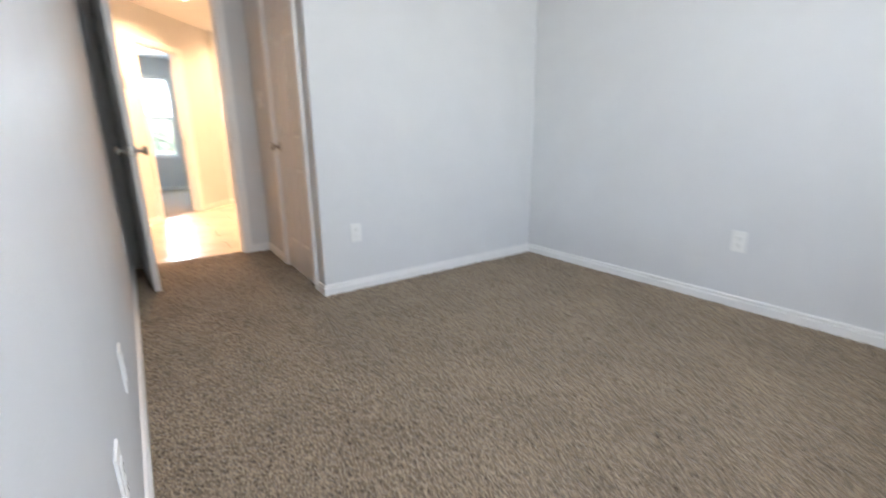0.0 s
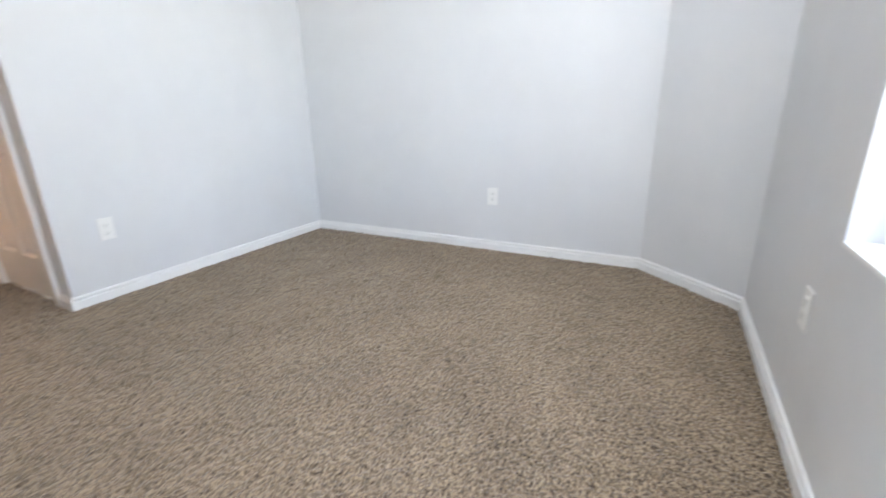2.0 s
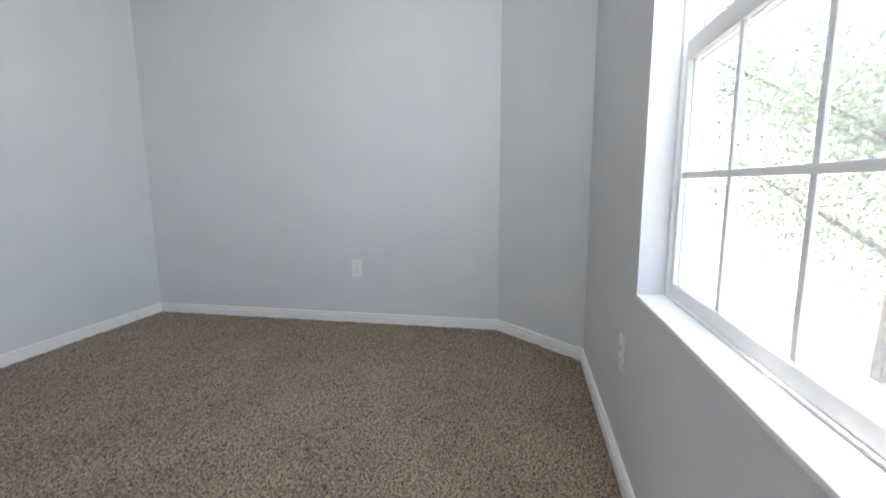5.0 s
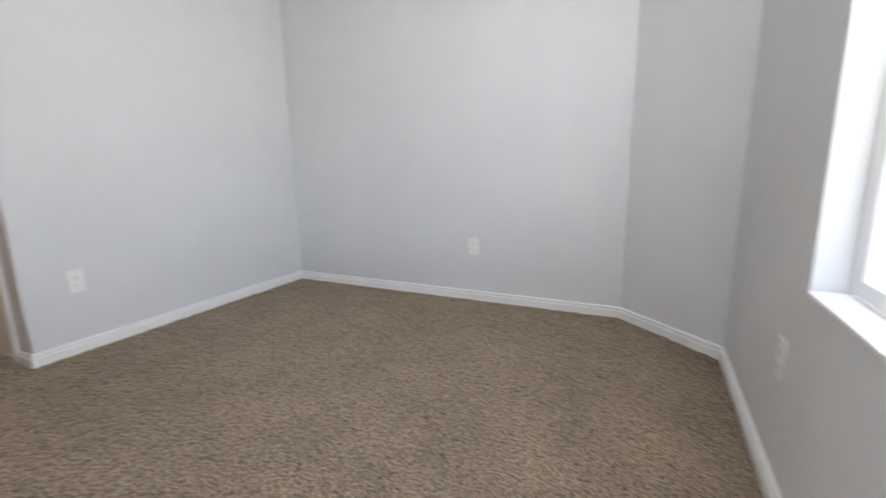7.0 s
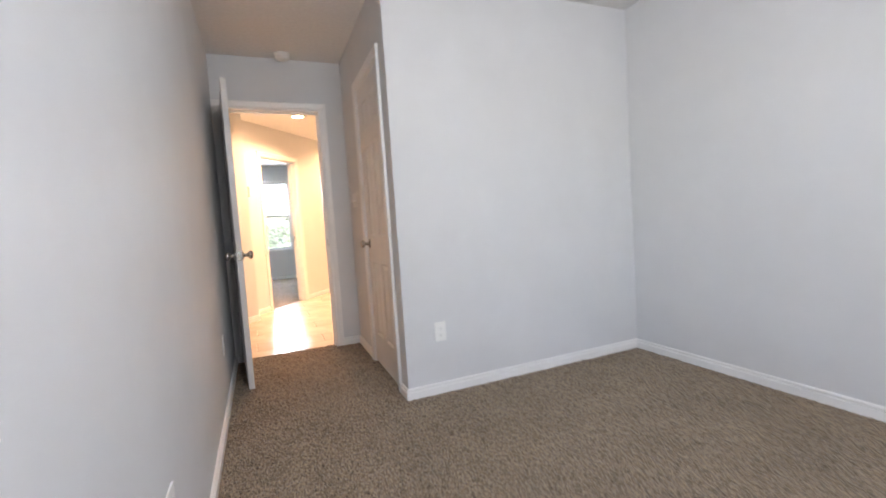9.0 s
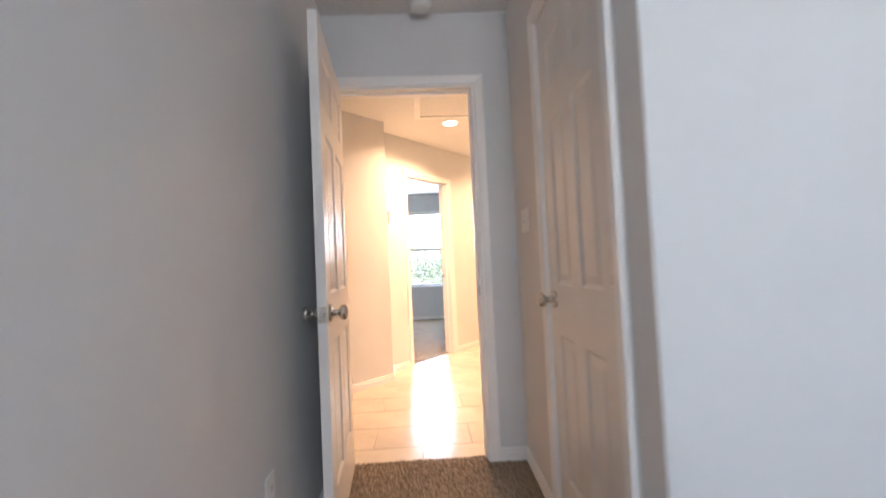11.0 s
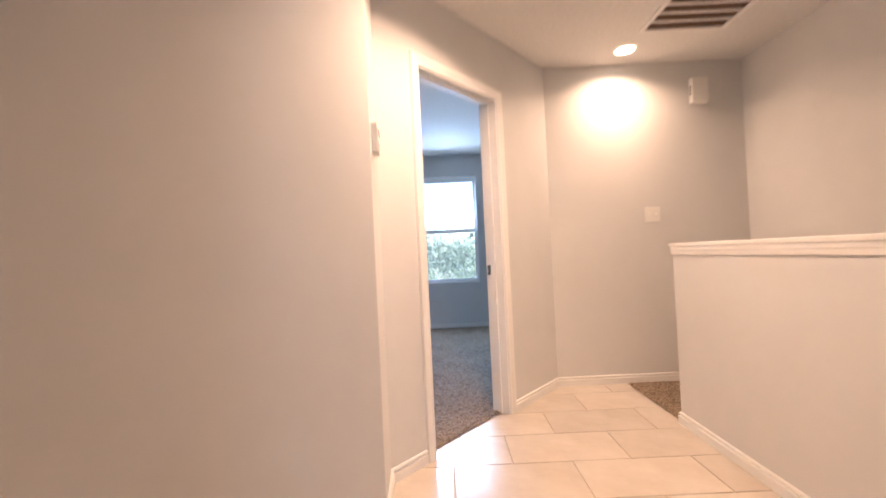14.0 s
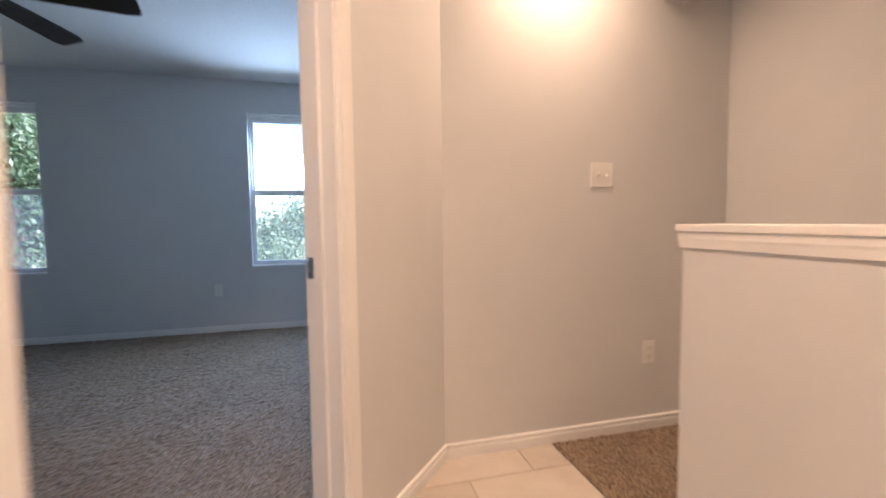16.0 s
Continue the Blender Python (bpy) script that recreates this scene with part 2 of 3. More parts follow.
def panel_leaf(width, height, thick=0.035):
    """A six-panel door leaf: x across from the hinge, y through, z up. Panels are sunk, with a raised field."""
    stile, mid = 0.105, 0.095
    cols = [(stile, (width - mid) / 2), ((width + mid) / 2, width - stile)]
    rows = [(0.22, 0.765), (0.955, 1.585), (1.695, height - 0.115)]
    bm = bmesh.new()
    xs = [0, cols[0][0], cols[0][1], cols[1][0], cols[1][1], width]
    zs = [0, rows[0][0], rows[0][1], rows[1][0], rows[1][1], rows[2][0], rows[2][1], height]
    for side in (1, -1):
        y = side * thick / 2
        for i in range(5):
            for j in range(7):
                x0, x1, z0, z1 = xs[i], xs[i + 1], zs[j], zs[j + 1]
                if i % 2 == 1 and j % 2 == 1:
                    loops = []
                    for inset, depth in ((0, 0), (0.010, 0.009), (0.016, 0.010), (0.040, 0.003)):
                        loops.append([bm.verts.new((a, y - side * depth, b)) for a, b in
                                      ((x0 + inset, z0 + inset), (x1 - inset, z0 + inset), (x1 - inset, z1 - inset), (x0 + inset, z1 - inset))])
                    for a, b in zip(loops, loops[1:]):
                        for k in range(4):
                            bm.faces.new((a[k], a[(k + 1) % 4], b[(k + 1) % 4], b[k]))
                    bm.faces.new(loops[-1])
                else:
                    bm.faces.new([bm.verts.new(p) for p in ((x0, y, z0), (x1, y, z0), (x1, y, z1), (x0, y, z1))])
    h = thick / 2
    for quad in (((0, -h, 0), (0, h, 0), (0, h, height), (0, -h, height)), ((width, -h, 0), (width, h, 0), (width, h, height), (width, -h, height)),
                 ((0, -h, 0), (width, -h, 0), (width, h, 0), (0, h, 0)), ((0, -h, height), (width, -h, height), (width, h, height), (0, h, height))):
        bm.faces.new([bm.verts.new(p) for p in quad])
    bmesh.ops.remove_doubles(bm, verts=bm.verts, dist=0.0004)
    return bm


def knob(parent, x, z, side, thick=0.035):
    """A turned knob on a rose, standing out of one face of a door leaf."""
    prof = [(0.033, 0.0), (0.033, 0.004), (0.026, 0.009), (0.013, 0.012), (0.011, 0.03), (0.016, 0.036), (0.026, 0.042), (0.029, 0.052), (0.026, 0.062), (0.014, 0.067), (0.0015, 0.068)]
    bm = lathe([(r, side * (h + thick / 2)) for r, h in prof], 28, "y")
    k = part("door_knob", bm, NICKEL, parent, "round satin nickel door knob on a rose", True)
    k.location = (x, 0, z)
    return k


def hinge(parent, x, y, z):
    bm = lathe([(0.0035, -0.052), (0.009, -0.048), (0.009, 0.048), (0.0035, 0.052)], 12)
    h = part("hinge", bm, NICKEL, parent, "satin nickel butt hinge")
    h.location = (x, y, z)


def plate(name, label, category, m, gangs=1, kind_of="outlet", group=""):
    """A wall plate with its sockets or toggles; y of m points out of the wall, its origin is the plate's middle."""
    w = 0.072 + 0.046 * (gangs - 1)
    ob = thing(name, label, category, m, group)
    part("plate", boxes(((-w / 2, 0, -0.058), (w / 2, 0.006, 0.058)), bevel=0.003), PLASTIC, ob)
    for g in range(gangs):
        gx = (g - (gangs - 1) / 2) * 0.046
        if kind_of == "outlet":
            for dz in (0.02, -0.02):
                s = part("socket", boxes(((gx - 0.0165, 0.005, dz - 0.0145), (gx + 0.0165, 0.0085, dz + 0.0145)), bevel=0.002), PLASTIC, ob)
                part("slot", boxes(((gx - 0.008, 0.0075, dz - 0.003), (gx - 0.006, 0.009, dz + 0.006)), ((gx + 0.005, 0.0075, dz - 0.003), (gx + 0.007, 0.009, dz + 0.006)),
                                   ((gx - 0.002, 0.0075, dz - 0.010), (gx + 0.002, 0.009, dz - 0.006))), SOCKET_SLOT, s)
        else:
            part("toggle_slot", boxes(((gx - 0.006, 0.005, -0.013), (gx + 0.006, 0.0072, 0.013)), bevel=0.001), PLASTIC, ob)
            t = part("toggle", boxes(((-0.0045, 0.0, -0.004), (0.0045, 0.017, 0.006)), bevel=0.0015), PLASTIC, ob)
            t.matrix_basis = pose(gx, 0.004, 0.0, 28 if g % 2 else -28)
        for dz in ((0,) if kind_of == "outlet" else (0.03, -0.03)):
            sc = part("screw", lathe([(0.003, 0.0055), (0.003, 0.0072), (0.002, 0.0078)], 10, "y"), PLASTIC, ob)
            sc.location = (gx, 0, dz)
    return ob


def grid_carpet(name, poly, step, label, keep=None, z=0.004):
    """A cut-pile carpet: a fine mesh of uneven tufts inside a plan outline."""
    xs, ys = [p[0] for p in poly], [p[1] for p in poly]
    nx, ny = int((max(xs) - min(xs)) / step) + 2, int((max(ys) - min(ys)) / step) + 2
    gx, gy = np.meshgrid(min(xs) + np.arange(nx) * step, min(ys) + np.arange(ny) * step, indexing="ij")
    inside = np.zeros(gx.shape, bool)
    for (x0, y0), (x1, y1) in zip(poly, poly[1:] + poly[:1]):
        cross = (y0 > gy) != (y1 > gy)
        with np.errstate(divide="ignore", invalid="ignore"):
            inside ^= cross & (gx < (x1 - x0) * (gy - y0) / (y1 - y0 if y1 != y0 else 1e-9) + x0)
    rng = np.random.default_rng(4)
    jit = rng.uniform(-0.35, 0.35, (2, nx, ny)) * step
    low = np.kron(rng.uniform(0, 1, (nx // 3 + 1, ny // 3 + 1)), np.ones((3, 3)))[:nx, :ny]
    height = z + rng.uniform(0, 0.0105, (nx, ny)) ** 1.0 + 0.0015 * low
    verts = np.stack([gx + jit[0], gy + jit[1], height], -1).reshape(-1, 3)
    ids = np.arange(nx * ny).reshape(nx, ny)
    cell = inside[:-1, :-1] & inside[1:, :-1] & inside[1:, 1:] & inside[:-1, 1:]
    quads = np.stack([ids[:-1, :-1], ids[1:, :-1], ids[1:, 1:], ids[:-1, 1:]], -1)[cell]
    me = bpy.data.meshes.new(name)
    me.from_pydata(verts.tolist(), [], quads.tolist())
    me.materials.append(CARPET)
    ob = new(name, me)
    return tagged(ob, label, "carpet", kind="structure")


# ---- bedroom shell ----
XL, YW, XR, YD = -0.97, -2.98, 1.815, 1.472
CLO0, CLO1 = (0.013, 0.013), (0.05, YD)
WX0, WX1, WZ0, WZ1 = -0.498, 0.38, 0.608, 2.07
wall("wall_left", (XL, YD), (XL, YW))
wall("wall_window", (XL, YW), (1.385, YW), [(WX0 - XL, WX1 - XL, WZ0, WZ1)], ext=(0.1, 0.04), thick=0.16)
wall("wall_chamfer", (1.385, YW), (XR, -2.504), ext=(0.04, 0.04))
wall("wall_right", (XR, -2.504), (XR, 0.013), ext=(0.04, 0.1))
wall("wall_closet_front", (XR, 0.013), CLO0, ext=(0.1, 0.0))
closet_m, closet_len = wall_frame(CLO0, CLO1)
wall("wall_closet_side", CLO0, CLO1, [(0.19, 0.85, 0, 2.035)], ext=(-0.12, 0.0))
door_m, door_len = wall_frame(CLO1, (XL, YD))
DX0, DX1 = -0.91, -0.162
wall("wall_door", CLO1, (XL, YD), [(CLO1[0] - DX1, CLO1[0] - DX0, 0, 2.035)], ext=(0.12, 0.12))
tagged(link_mesh("ceiling", boxes(((-4.4, -3.15, CEIL), (2.4, 7.9, CEIL + 0.1))), CEILING), "white textured plaster ceiling", "ceiling", kind="structure")
tagged(link_mesh("floor", boxes(((-4.4, -3.15, -0.15), (2.4, 8.0, -0.012))), GROUT), "subfloor under carpet and tile", "floor", kind="structure")

baseboard([(0.05, YD), (DX1 + 0.064, YD)])
baseboard([(DX0 - 0.055, YD), (XL, YD), (XL, YW), (1.385, YW), (XR, -2.504), (XR, 0.013), CLO0, (0.013 + 0.002, 0.125)])
ck = (CLO1[0] - CLO0[0]) / (CLO1[1] - CLO0[1])
baseboard([(0.013 + ck * 0.918, 0.013 + 0.918), (CLO1[0], YD)])

# ---- bedroom door, standing open against the wall ----
door_frame("door_frame", door_m, CLO1[0] - DX1, CLO1[0] - DX0, 2.035)
leaf = tagged(link_mesh("door_1", panel_leaf(0.755, 2.018), DOOR), "white six-panel door standing wide open beside the wall", "door")
leaf.matrix_basis = pose(-0.8945, 1.474, 0.014, 0, 0, -86.0)
for side in (1, -1):
    knob(leaf, 0.69, 0.885, side)
part("latch_plate", boxes(((0.7545, -0.0125, 0.856), (0.7565, 0.0125, 0.914)), ((0.7565, -0.006, 0.878), (0.765, 0.006, 0.892)), bevel=0.0008), NICKEL, leaf, "satin nickel latch plate and bolt")
for hz in (0.25, 1.02, 1.80):
    hinge(leaf, -0.004, -0.022, hz)
strike = tagged(link_mesh("strike_plate", boxes(((DX1 - 0.0065, 1.485, 0.885), (DX1 + 0.002, 1.517, 0.945)), bevel=0.001), NICKEL), "satin nickel strike plate on the door jamb", "strike plate")

# ---- closet door, shut ----
door_frame("closet_frame", closet_m, 0.19, 0.85, 2.035, both=False)
cleaf = tagged(link_mesh("door_2", panel_leaf(0.649, 2.015), DOOR), "white six-panel closet door, shut", "door")
cleaf.matrix_basis = closet_m @ pose(0.1955, -0.022, 0.012)
knob(cleaf, 0.59, 0.895, 1)
for hz in (0.25, 1.02, 1.80):
    hinge(cleaf, -0.002, 0.024, hz)

# ---- bedroom window ----
def sash(parent, x0, x1, z0, z1, y, cols, rows, rail=0.02, depth=0.03, name="sash", low=0.036, high=0.05):
    """A sash with rails, its pane and its muntin bars, in the plane y (y grows out of the room)."""
    fr = part(name, boxes(((x0, y, z0), (x0 + rail, y + depth, z1)), ((x1 - rail, y, z0), (x1, y + depth, z1)),
                          ((x0 + rail, y, z0), (x1 - rail, y + depth, z0 + low)), ((x0 + rail, y, z1 - high), (x1 - rail, y + depth, z1)), bevel=0.003), VINYL, parent)
    gx0, gx1, gz0, gz1 = x0 + rail, x1 - rail, z0 + low, z1 - high
    g = part("pane", boxes(((gx0, y + 0.012, gz0), (gx1, y + 0.016, gz1))), GLASS, fr)
    g.visible_shadow = False
    for c in range(1, cols):
        cx = gx0 + (gx1 - gx0) * c / cols
        part("muntin", boxes(((cx - 0.008, y + 0.004, gz0), (cx + 0.008, y + 0.011, gz1)), bevel=0.002), VINYL, fr)
    for r in range(1, rows):
        cz = gz0 + (gz1 - gz0) * r / rows
        part("muntin", boxes(((gx0, y + 0.003, cz - 0.008), (gx1, y + 0.0105, cz + 0.008)), bevel=0.002), VINYL, fr)
    return fr


def window(name, m, width, z0, z1, mid, label, cols=1, rows=1):
    """A single-hung window: x across from 0 to width, y out of the room from the frame's inner face."""
    ob = thing(name, label, "window", m)
    ob["kind"] = "structure"
    f = 0.018
    part("window_frame", boxes(((0, 0, z0), (f, 0.075, z1)), ((width - f, 0, z0), (width, 0.075, z1)), ((f, 0, z0), (width - f, 0.075, z0 + f)), ((f, 0, z1 - f), (width - f, 0.075, z1)), bevel=0.003), VINYL, ob)
    sash(ob, f, width - f, z0 + f, mid, 0.008, cols, rows)
    sc = part("insect_screen", boxes(((f, 0.060, z0 + f), (width - f, 0.061, mid))), SCREEN, ob, "fine grey insect screen outside the lower sash")
    sc.visible_shadow = False
    sash(ob, f, width - f, mid - 0.05, z1 - f, 0.042, cols, rows, name="upper_sash")
    return ob


window("window_1", pose(WX1, YW - 0.072, 0, 0, 0, 180), WX1 - WX0, WZ0, WZ1, 1.291, "white vinyl single-hung window with grid muntins", 3, 2)
tagged(link_mesh("window_sill", boxes(((WX0 + 0.001, YW - 0.070, WZ0 + 0.001), (WX1 - 0.001, YW + 0.004, WZ0 + 0.014)), bevel=0.003), TRIM), "white painted window sill board", "window sill", kind="structure")

# ---- bedroom wall plates and detector ----
OUT = "white plastic duplex outlet on the wall near the floor"
plate("wall_outlet", OUT, "outlet", pose(0.237, 0.013, 0.376, 0, 0, 180), group="bedroom outlets")
plate("wall_outlet", OUT, "outlet", pose(XR, -1.556, 0.378, 0, 0, 90), group="bedroom outlets")
plate("wall_outlet", OUT, "outlet", pose(0.51, YW, 0.389), group="bedroom outlets")
for oy in (-1.66, -1.19, 0.5):
    plate("wall_outlet", OUT, "outlet", pose(XL, oy, 0.385, 0, 0, -90), group="bedroom outlets")
a_clo = math.degrees(math.atan2(CLO1[1] - CLO0[1], CLO1[0] - CLO0[0]))
plate("light_switch", "white three-gang toggle switch plate beside the door", "light switch", pose(0.013 + ck * 1.21, 0.013 + 1.21, 1.258, 0, 0, a_clo), 3, "switch")
det = thing("smoke_detector", "round white smoke detector on the ceiling", "smoke detector", pose(-0.424, 1.36, CEIL))
part("base", lathe([(0.062, 0.0), (0.062, -0.012), (0.058, -0.016)], 32), PLASTIC, det, smooth=False)
part("cover", lathe([(0.055, -0.0155), (0.054, -0.03), (0.046, -0.042), (0.02, -0.046), (0.002, -0.046)], 32), PLASTIC, det)

# ---- hall shell ----
HX1, HY1 = 1.84, 4.878
W2A, W2B, J1 = (0.308, HY1), (-0.81, 3.565), (-0.79, 3.245)
wall("wall_hall_right", (HX1, 1.6), (HX1, HY1))
wall("wall_hall_end", (2.3, HY1), W2A, ext=(0, 0.05))
w2_m, w2_len = wall_frame(W2A, W2B)
S0, S1 = w2_len - 1.027, w2_len - 0.305
wall("wall_hall_diagonal", W2A, W2B, [(S0, S1, 0, 2.035)], ext=(0.05, 0.05))
wall("wall_hall_jog", W2B, J1, ext=(0.03, 0.0))
wall("wall_hall_left", J1, (-2.2, 1.835), ext=(0.0, 0.1))
wall("wall_hall_close", (-2.2, 1.835), (-2.2, 1.595))
wall("wall_hall_near", (-2.2, 1.595), (-1.09, 1.595), ext=(0.1, 0))
wall("wall_hall_back", (0.17, 1.595), (HX1, 1.595), ext=(0, 0.1))
u2 = ((W2B[0] - W2A[0]) / w2_len, (W2B[1] - W2A[1]) / w2_len)
on2 = lambda s: (W2A[0] + u2[0] * s, W2A[1] + u2[1] * s)
baseboard([(HX1, 4.0), (HX1, HY1), W2A, on2(S0 - 0.064)])
baseboard([on2(S1 + 0.064), W2B, J1, (-2.2, 1.835), (-2.2, 1.6), (DX0 - 0.064, 1.595)])
door_frame("door_frame", w2_m, S0, S1, 2.035)
st2 = tagged(link_mesh("strike_plate", boxes(((S0 - 0.001, -0.116, 0.90), (S0 + 0.0065, -0.086, 0.965)), bevel=0.001), NICKEL), "satin nickel strike plate on the door jamb", "strike plate")
st2.matrix_basis = w2_m

# ---- half wall at the stairs ----
HWX, HWY = 0.82, 4.085
hw = tagged(link_mesh("half_wall", boxes(((HWX, 1.6, 0.0), (HWX + 0.12, HWY, 1.012))), PAINT), "grey painted half wall beside the stairs", "wall", kind="structure")
part("wall_cap", boxes(((HWX - 0.016, 1.602, 1.0305), (HWX + 0.136, HWY + 0.016, 1.052)), bevel=0.004), TRIM, hw, "white painted wooden cap board")
TRP = [(0.0, 0.986), (0.007, 0.986), (0.008, 0.994), (0.009, 1.005), (0.011, 1.012), (0.011, 1.030), (0.0, 1.030)]
part("cap_moulding", sweep([(HWX, 1.602), (HWX, HWY), (HWX + 0.12, HWY), (HWX + 0.12, 1.602)], TRP, lambda a, b, h: (a, b, h)), TRIM, hw)
baseboard([(HWX, 1.6), (HWX, HWY), (HWX + 0.12, HWY), (HWX + 0.12, 1.6)])

# ---- hall fixtures ----
for lx, ly in LIGHTS:
    dl = thing("recessed_light", "round recessed ceiling light, lit warm white", "ceiling light", pose(lx, ly, CEIL), "hall ceiling lights")
    part("trim_ring", lathe([(0.066, 0.0), (0.066, -0.008), (0.085, -0.004), (0.085, 0.0)], 36), PLASTIC, dl)
    part("lens", lathe([(0.0655, 0.0), (0.0655, -0.006), (0.002, -0.007)], 36), GLOW, dl)
vent = thing("return_air_vent", "white metal return air grille in the ceiling, duct shade coloured behind its slats", "vent", pose(1.10, 4.10, CEIL))
VW, VD = 0.25, 0.24
# Dark sheet on the solid ceiling: the duct's shade is put into its colour.
part("shade_backing", boxes(((-VW, -VD, -0.003), (VW, VD, -0.001))), DUCT_SHADE, vent)
part("frame", boxes(((-VW - 0.03, -VD - 0.03, -0.012), (-VW, VD + 0.03, 0)), ((VW, -VD - 0.03, -0.012), (VW + 0.03, VD + 0.03, 0)),
                    ((-VW, -VD - 0.03, -0.012), (VW, -VD, 0)), ((-VW, VD, -0.012), (VW, VD + 0.03, 0)), bevel=0.002), TRIM, vent)
for k in range(1, 5):
    sy = -VD + 2 * VD * k / 5
    part("slat", boxes(((-VW, sy - 0.009, -0.011), (VW, sy + 0.009, -0.003)), bevel=0.001), TRIM, vent)
hatch = thing("attic_hatch", "white painted attic hatch panel framed with trim", "hatch", pose(-0.10, 2.49, CEIL))
part("panel", boxes(((-0.33, -0.62, -0.004), (0.33, 0.62, 0.0))), CEILING, hatch)
part("frame", boxes(((-0.39, -0.68, -0.014), (-0.335, 0.68, 0)), ((0.335, -0.68, -0.014), (0.39, 0.68, 0)), ((-0.335, -0.68, -0.014), (0.335, -0.625, 0)), ((-0.335, 0.625, -0.014), (0.335, 0.68, 0)), bevel=0.003), TRIM, hatch)
plate("light_switch", "white two-gang toggle switch plate on the hall wall", "light switch", pose(1.095, HY1, 1.28, 0, 0, 180), 2, "switch")
plate("wall_outlet", OUT, "outlet", pose(1.375, HY1, 0.398, 0, 0, 180))
bell = thing("door_chime", "white plastic door chime box high on the wall", "door chime", pose(1.487, HY1, 2.212, 0, 0, 180))
part("cover", boxes(((-0.062, 0, -0.095), (0.062, 0.05, 0.095)), bevel=0.006), PLASTIC, bell)
for k in range(3):
    part("grille_slot", boxes(((0.061, 0.014, 0.022 - 0.026 * k), (0.0632, 0.036, 0.036 - 0.026 * k))), SLOT, bell)
th = thing("thermostat", "white plastic thermostat on the wall corner", "thermostat", pose(-0.7955, 3.335, 1.54, 0, 0, math.degrees(math.atan2(J1[1] - W2B[1], J1[0] - W2B[0]))))
part("body", boxes(((-0.045, 0, -0.06), (0.045, 0.028, 0.06)), bevel=0.005), PLASTIC, th)
part("display", boxes(((-0.03, 0.0275, 0.012), (0.03, 0.0295, 0.042)), bevel=0.001), mat("lcd_grey", (0.25, 0.27, 0.24), 0.2), th)
for k in range(3):
    part("button", boxes(((-0.03 + 0.025 * k, 0.0275, -0.028), (-0.016 + 0.025 * k, 0.031, -0.018)), bevel=0.001), PLASTIC, th)

# ---- second bedroom ----
RY, RC = 7.679, CEIL
W1X0, W1X1, W2X0, W2X1 = -0.92, -0.03, -3.52, -2.626
R2 = "painted plaster wall of the second bedroom, grey"
wall("wall_far", (2.2, RY), (-4.2, RY), [(2.2 - W1X1, 2.2 - W1X0, 0.637, 2.143), (2.2 - W2X1, 2.2 - W2X0, 0.637, 2.143)], thick=0.16, label=R2)
wall("wall_far_left", (-4.2, RY), (-4.2, 2.9), label=R2)
wall("wall_far_near", (-4.2, 2.9), (-1.5, 2.9), ext=(0.1, 0), label=R2)
wall("wall_far_right", (2.2, HY1), (2.2, RY), label=R2)
baseboard([(2.2, RY), (-4.2, RY), (-4.2, 3.0)])
for x1, x0 in ((W1X1, W1X0), (W2X1, W2X0)):
    window("window_2", pose(x0, RY + 0.06, 0), x1 - x0, 0.637, 2.143, 1.40, "white vinyl single-hung window without muntins")
    tagged(link_mesh("window_sill", boxes(((x0 + 0.001, RY - 0.004, 0.638), (x1 - 0.001, RY + 0.058, 0.651)), bevel=0.003), TRIM), "white painted window sill board", "window sill", kind="structure")
plate("wall_outlet", OUT, "outlet", pose(-1.235, RY, 0.42, 0, 0, 180))

tagged(link_mesh("window_sticker", boxes(((-0.135, RY + 0.076, 1.285), (-0.085, RY + 0.079, 1.34)), bevel=0.0005), mat("faded_paper", (0.45, 0.47, 0.48), 0.7)), "small faded grey sticker on the window pane", "sticker")
fan = thing("ceiling_fan", "dark brown five-blade ceiling fan at rest", "ceiling fan", pose(-1.70, 5.46, 2.13))
part("motor_housing", lathe([(0.05, 0.12), (0.10, 0.10), (0.12, 0.05), (0.12, -0.02), (0.09, -0.06), (0.03, -0.08)], 32), FANWOOD, fan)
part("canopy", lathe([(0.06, 0.37), (0.06, 0.33), (0.03, 0.30)], 24), FANWOOD, fan)
part("downrod", lathe([(0.013, 0.10), (0.013, 0.32)], 12), FANWOOD, fan)
for k in range(5):
    a = 80 + 72 * k
    arm = part("blade_iron", boxes(((0.10, -0.02, -0.006), (0.22, 0.02, 0.004)), bevel=0.003), FANWOOD, fan)
    arm.matrix_basis = pose(0, 0, 0, 0, 0, a)
    bb = bmesh.new()
    outline = [(0.18, -0.05), (0.30, -0.058), (0.60, -0.068), (0.655, -0.06), (0.665, -0.04), (0.665, 0.04), (0.655, 0.06), (0.60, 0.068), (0.30, 0.058), (0.18, 0.05)]
    low = [bb.verts.new((x, y, -0.004)) for x, y in outline]
    top = [bb.verts.new((x, y, 0.004)) for x, y in outline]
    bb.faces.new(low), bb.faces.new(top)
    for i in range(len(outline)):
        j = (i + 1) % len(outline)
        bb.faces.new((low[i], low[j], top[j], top[i]))
    bl = part("blade", bb, FANWOOD, fan)
    bl.matrix_basis = pose(0, 0, 0.004, 0, 0, a) @ pose(0, 0, 0, -13)

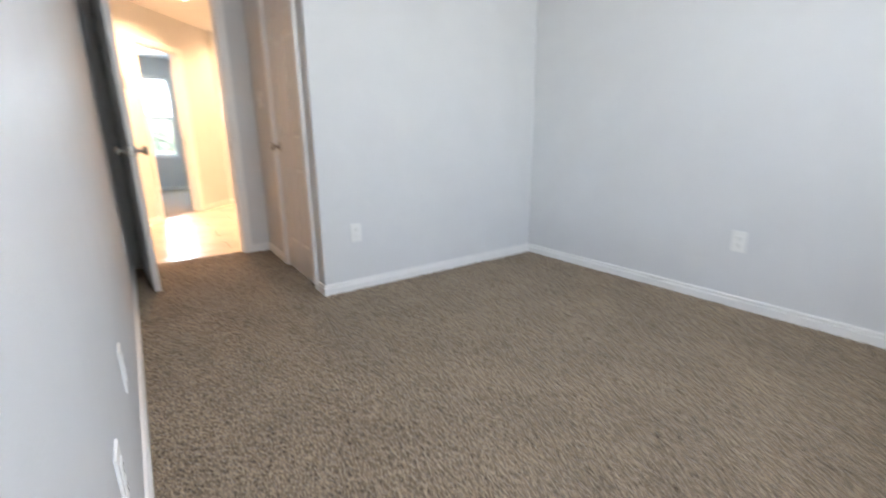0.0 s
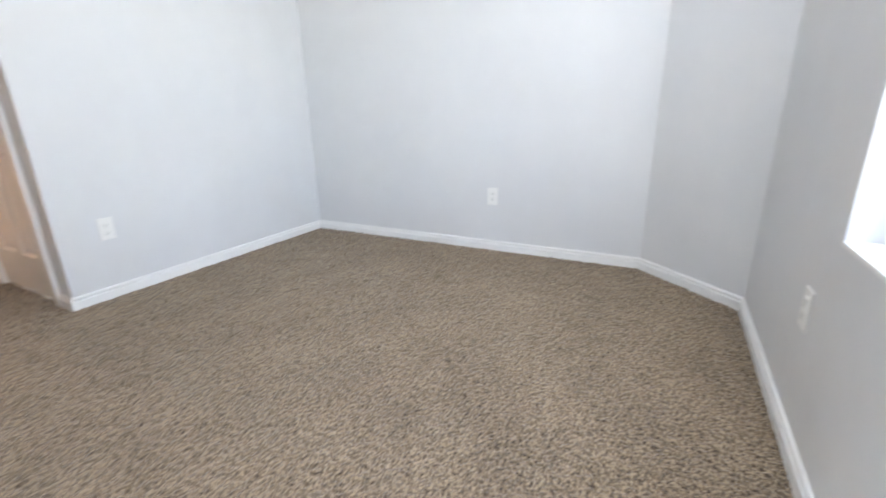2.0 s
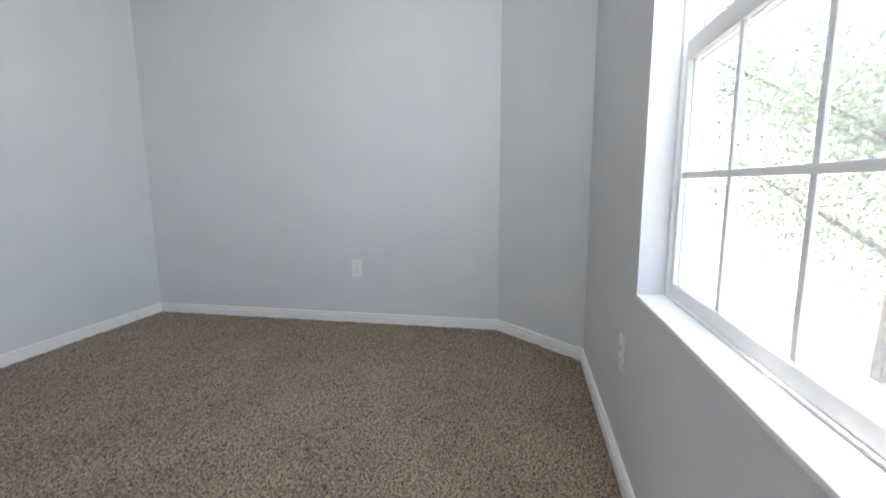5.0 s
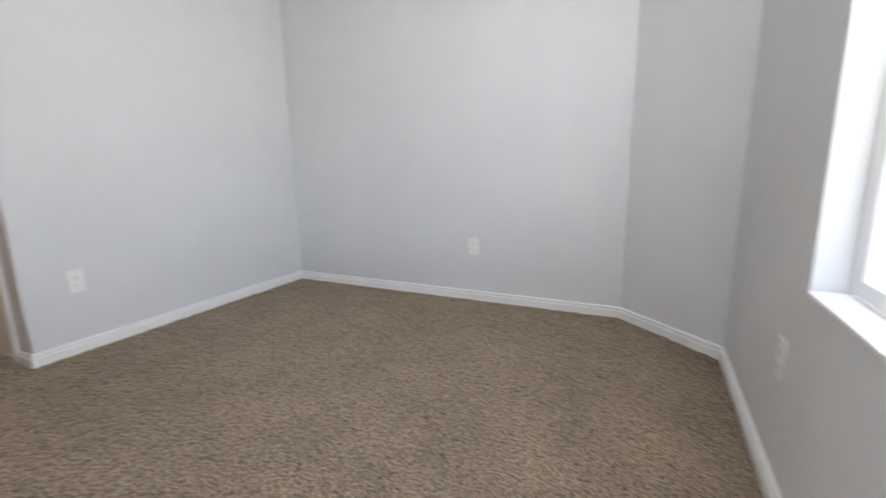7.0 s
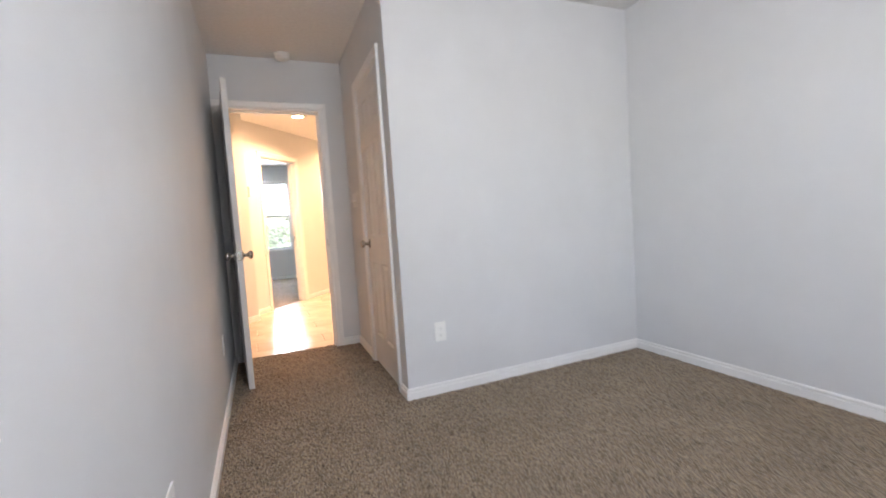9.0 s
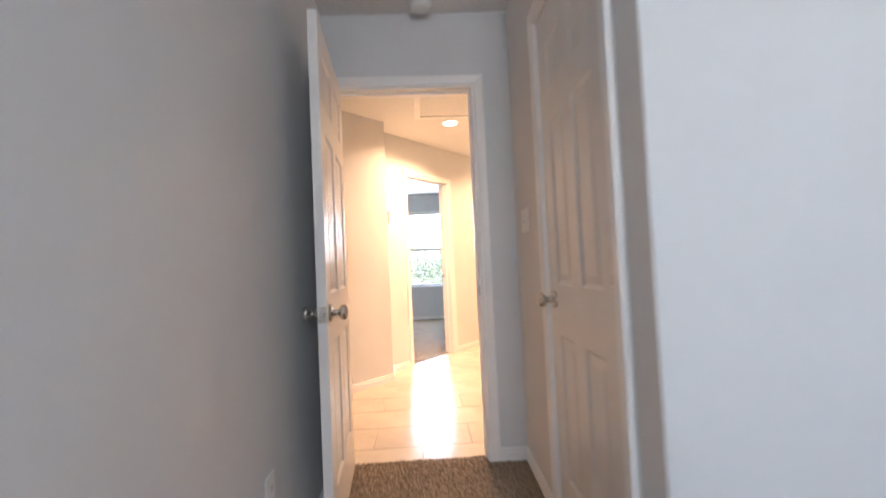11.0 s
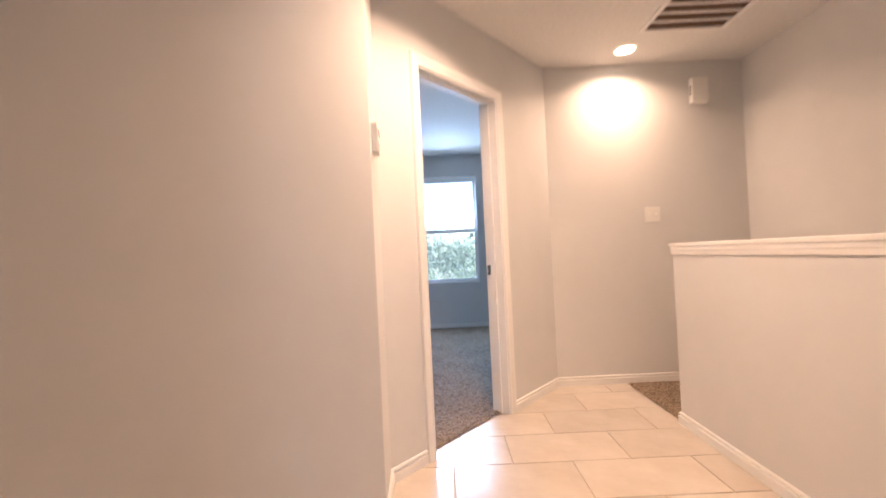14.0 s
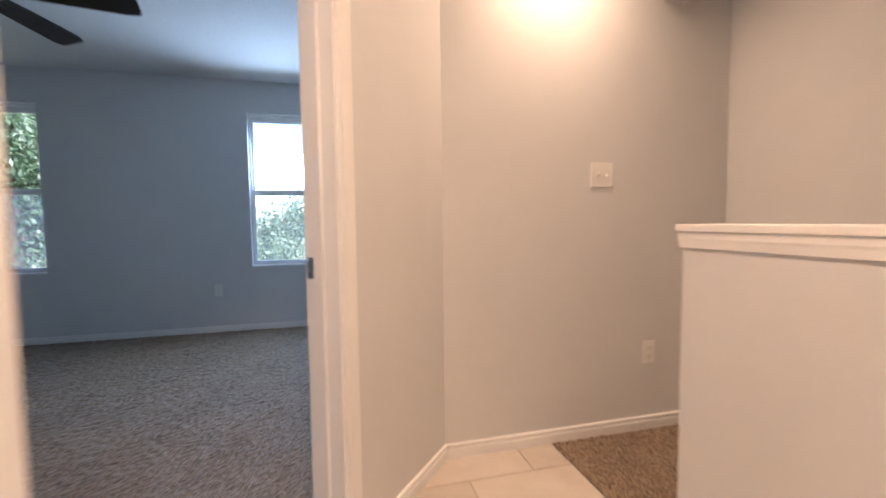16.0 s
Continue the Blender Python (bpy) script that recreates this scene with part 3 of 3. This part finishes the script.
# ---- outdoors ----
GZ = -2.9
gbm = bmesh.new()
bmesh.ops.create_circle(gbm, cap_ends=True, radius=600, segments=48, matrix=Matrix.Translation((0, 0, GZ)))
tagged(link_mesh("ground", gbm, varied(mat("dry_grass", (0.2, 0.2, 0.1), 0.95), (0.12, 0.13, 0.07), (0.20, 0.19, 0.13), 0.8, 6.0, 0.5, big=0.15)), "dry lawn around the house", "ground", kind="structure")
tagged(link_mesh("driveway", boxes(((-9, -16, GZ), (9, -4.2, GZ + 0.04))), CONCRETE), "grey concrete driveway below the window", "driveway", kind="structure")


def tree(x, y, height, crown, seed, label):
    rng = random.Random(seed)
    ob = thing("tree", label, "tree", pose(x, y, GZ))
    tb_ = bmesh.new()

    def limb(p, q, r0, r1):
        d = (q - p)
        rot = d.to_track_quat("Z", "Y").to_matrix().to_4x4()
        bmesh.ops.create_cone(tb_, cap_ends=True, segments=8, radius1=r0, radius2=r1, depth=d.length, matrix=Matrix.Translation((p + q) / 2) @ rot)

    top = Vector((rng.uniform(-0.3, 0.3), rng.uniform(-0.3, 0.3), height * 0.75))
    limb(Vector((0, 0, -0.05)), top, height * 0.03, height * 0.012)
    tips = []
    for k in range(16):
        f = rng.uniform(0.3, 0.95)
        a = rng.uniform(0, 6.28)
        s = top * f
        e = s + Vector((math.cos(a), math.sin(a), rng.uniform(0.15, 0.7))) * crown * rng.uniform(0.5, 0.95)
        limb(s, e, height * 0.010, height * 0.003)
        tips += [s.lerp(e, 0.45), s.lerp(e, 0.7), e]
    part("trunk", tb_, BARK, ob)
    verts, faces = [], []
    for t in tips:
        for k in range(420):
            c = t + Vector((rng.gauss(0, 1), rng.gauss(0, 1), rng.gauss(0, 0.7))) * crown * 0.17
            u = Vector((rng.gauss(0, 1), rng.gauss(0, 1), rng.gauss(0, 1))).normalized()
            v = u.orthogonal().normalized() * rng.uniform(0.02, 0.038)
            u = u * rng.uniform(0.05, 0.09)
            n = len(verts)
            verts += [c - u, c + v, c + u, c - v]
            faces.append((n, n + 1, n + 2, n + 3))
    me = bpy.data.meshes.new("crown")
    me.from_pydata([tuple(v) for v in verts], [], faces)
    me.materials.append(LEAF)
    cr = new("crown", me)
    cr.parent = ob
    return ob


TL = "leafy green tree standing outside the window"
for x, y, h, c, s in ((1.8, -9.5, 7.5, 2.6, 1), (5.2, -12.0, 8.5, 3.0, 2), (8.5, -9.6, 8.0, 3.7, 3), (10.5, -15, 9, 3.2, 8),
                      (-6.6, 14.5, 7.8, 2.8, 4), (-10.5, 17.5, 8.5, 3.0, 5), (1.0, 18.5, 5.2, 2.6, 6), (-2.6, 17.0, 4.9, 2.3, 7)):
    tree(x, y, h, c, s, TL)

# ---- carpets ----
grid_carpet("floor_bedroom", [(XL - 0.02, YW - 0.02), (1.42, YW - 0.02), (XR + 0.02, -2.50), (XR + 0.02, 0.03), (0.03, 0.03), (0.07, YD + 0.068), (XL - 0.02, YD + 0.068)], 0.0078, "taupe brown cut-pile carpet in the bedroom", z=-0.005)
w2n = (-u2[1], u2[0])
off2 = lambda s, d: (on2(s)[0] + w2n[0] * d, on2(s)[1] + w2n[1] * d)
grid_carpet("floor_second_bedroom", [off2(-0.3, -0.05), off2(w2_len + 0.05, -0.05), (-1.2, 2.98), (-4.22, 2.98), (-4.22, RY + 0.02), (2.22, RY + 0.02), (2.22, HY1 + 0.1)], 0.016, "taupe brown cut-pile carpet in the second bedroom", z=0.003)
grid_carpet("floor_landing", [(0.832, 1.6), (HX1 + 0.02, 1.6), (HX1 + 0.02, HY1 + 0.02), (0.832, HY1 + 0.02)], 0.0095, "brown cut-pile carpet on the stair landing", z=-0.003)

# ---- hall tiles ----
TLX, TLY, GAP, TX, TY = 0.585, 0.33, 0.006, 0.065, 3.70
hall_floor = tagged(link_mesh("floor_hall", boxes(((-2.25, 1.535, -0.011), (0.832, 5.0, -0.005))), GROUT), "beige ceramic tile floor in the hall", "floor", kind="structure")


def tile_mesh(w, d):
    bm = boxes(((0, 0, -0.0045), (w, d, 0.0)))
    top = [e for e in bm.edges if all(v.co.z > -0.001 for v in e.verts)]
    bmesh.ops.bevel(bm, geom=top, offset=0.002, segments=1, affect="EDGES")
    me = bpy.data.meshes.new("tile")
    bm.to_mesh(me)
    bm.free()
    me.materials.append(TILE)
    return me


meshes = {}
for r in range(-8, 4):
    y0, y1 = max(TY + TLY * r + GAP / 2, 1.54), min(TY + TLY * (r + 1) - GAP / 2, HY1)
    for c in range(-4, 3):
        xo = TX + TLX * c + (TLX / 2 if r % 2 == 0 else 0)
        x0, x1 = max(xo + GAP / 2, -2.2), min(xo + TLX - GAP / 2, 0.832)
        if x1 - x0 < 0.02 or y1 - y0 < 0.02:
            continue
        if (x1 - y0) < -5.3 + 0.5:
            continue
        size = (round(x1 - x0, 4), round(y1 - y0, 4))
        if size not in meshes:
            meshes[size] = tile_mesh(*size)
        t = new("tile", meshes[size])
        t.parent = hall_floor
        t.location = (x0, y0, 0)
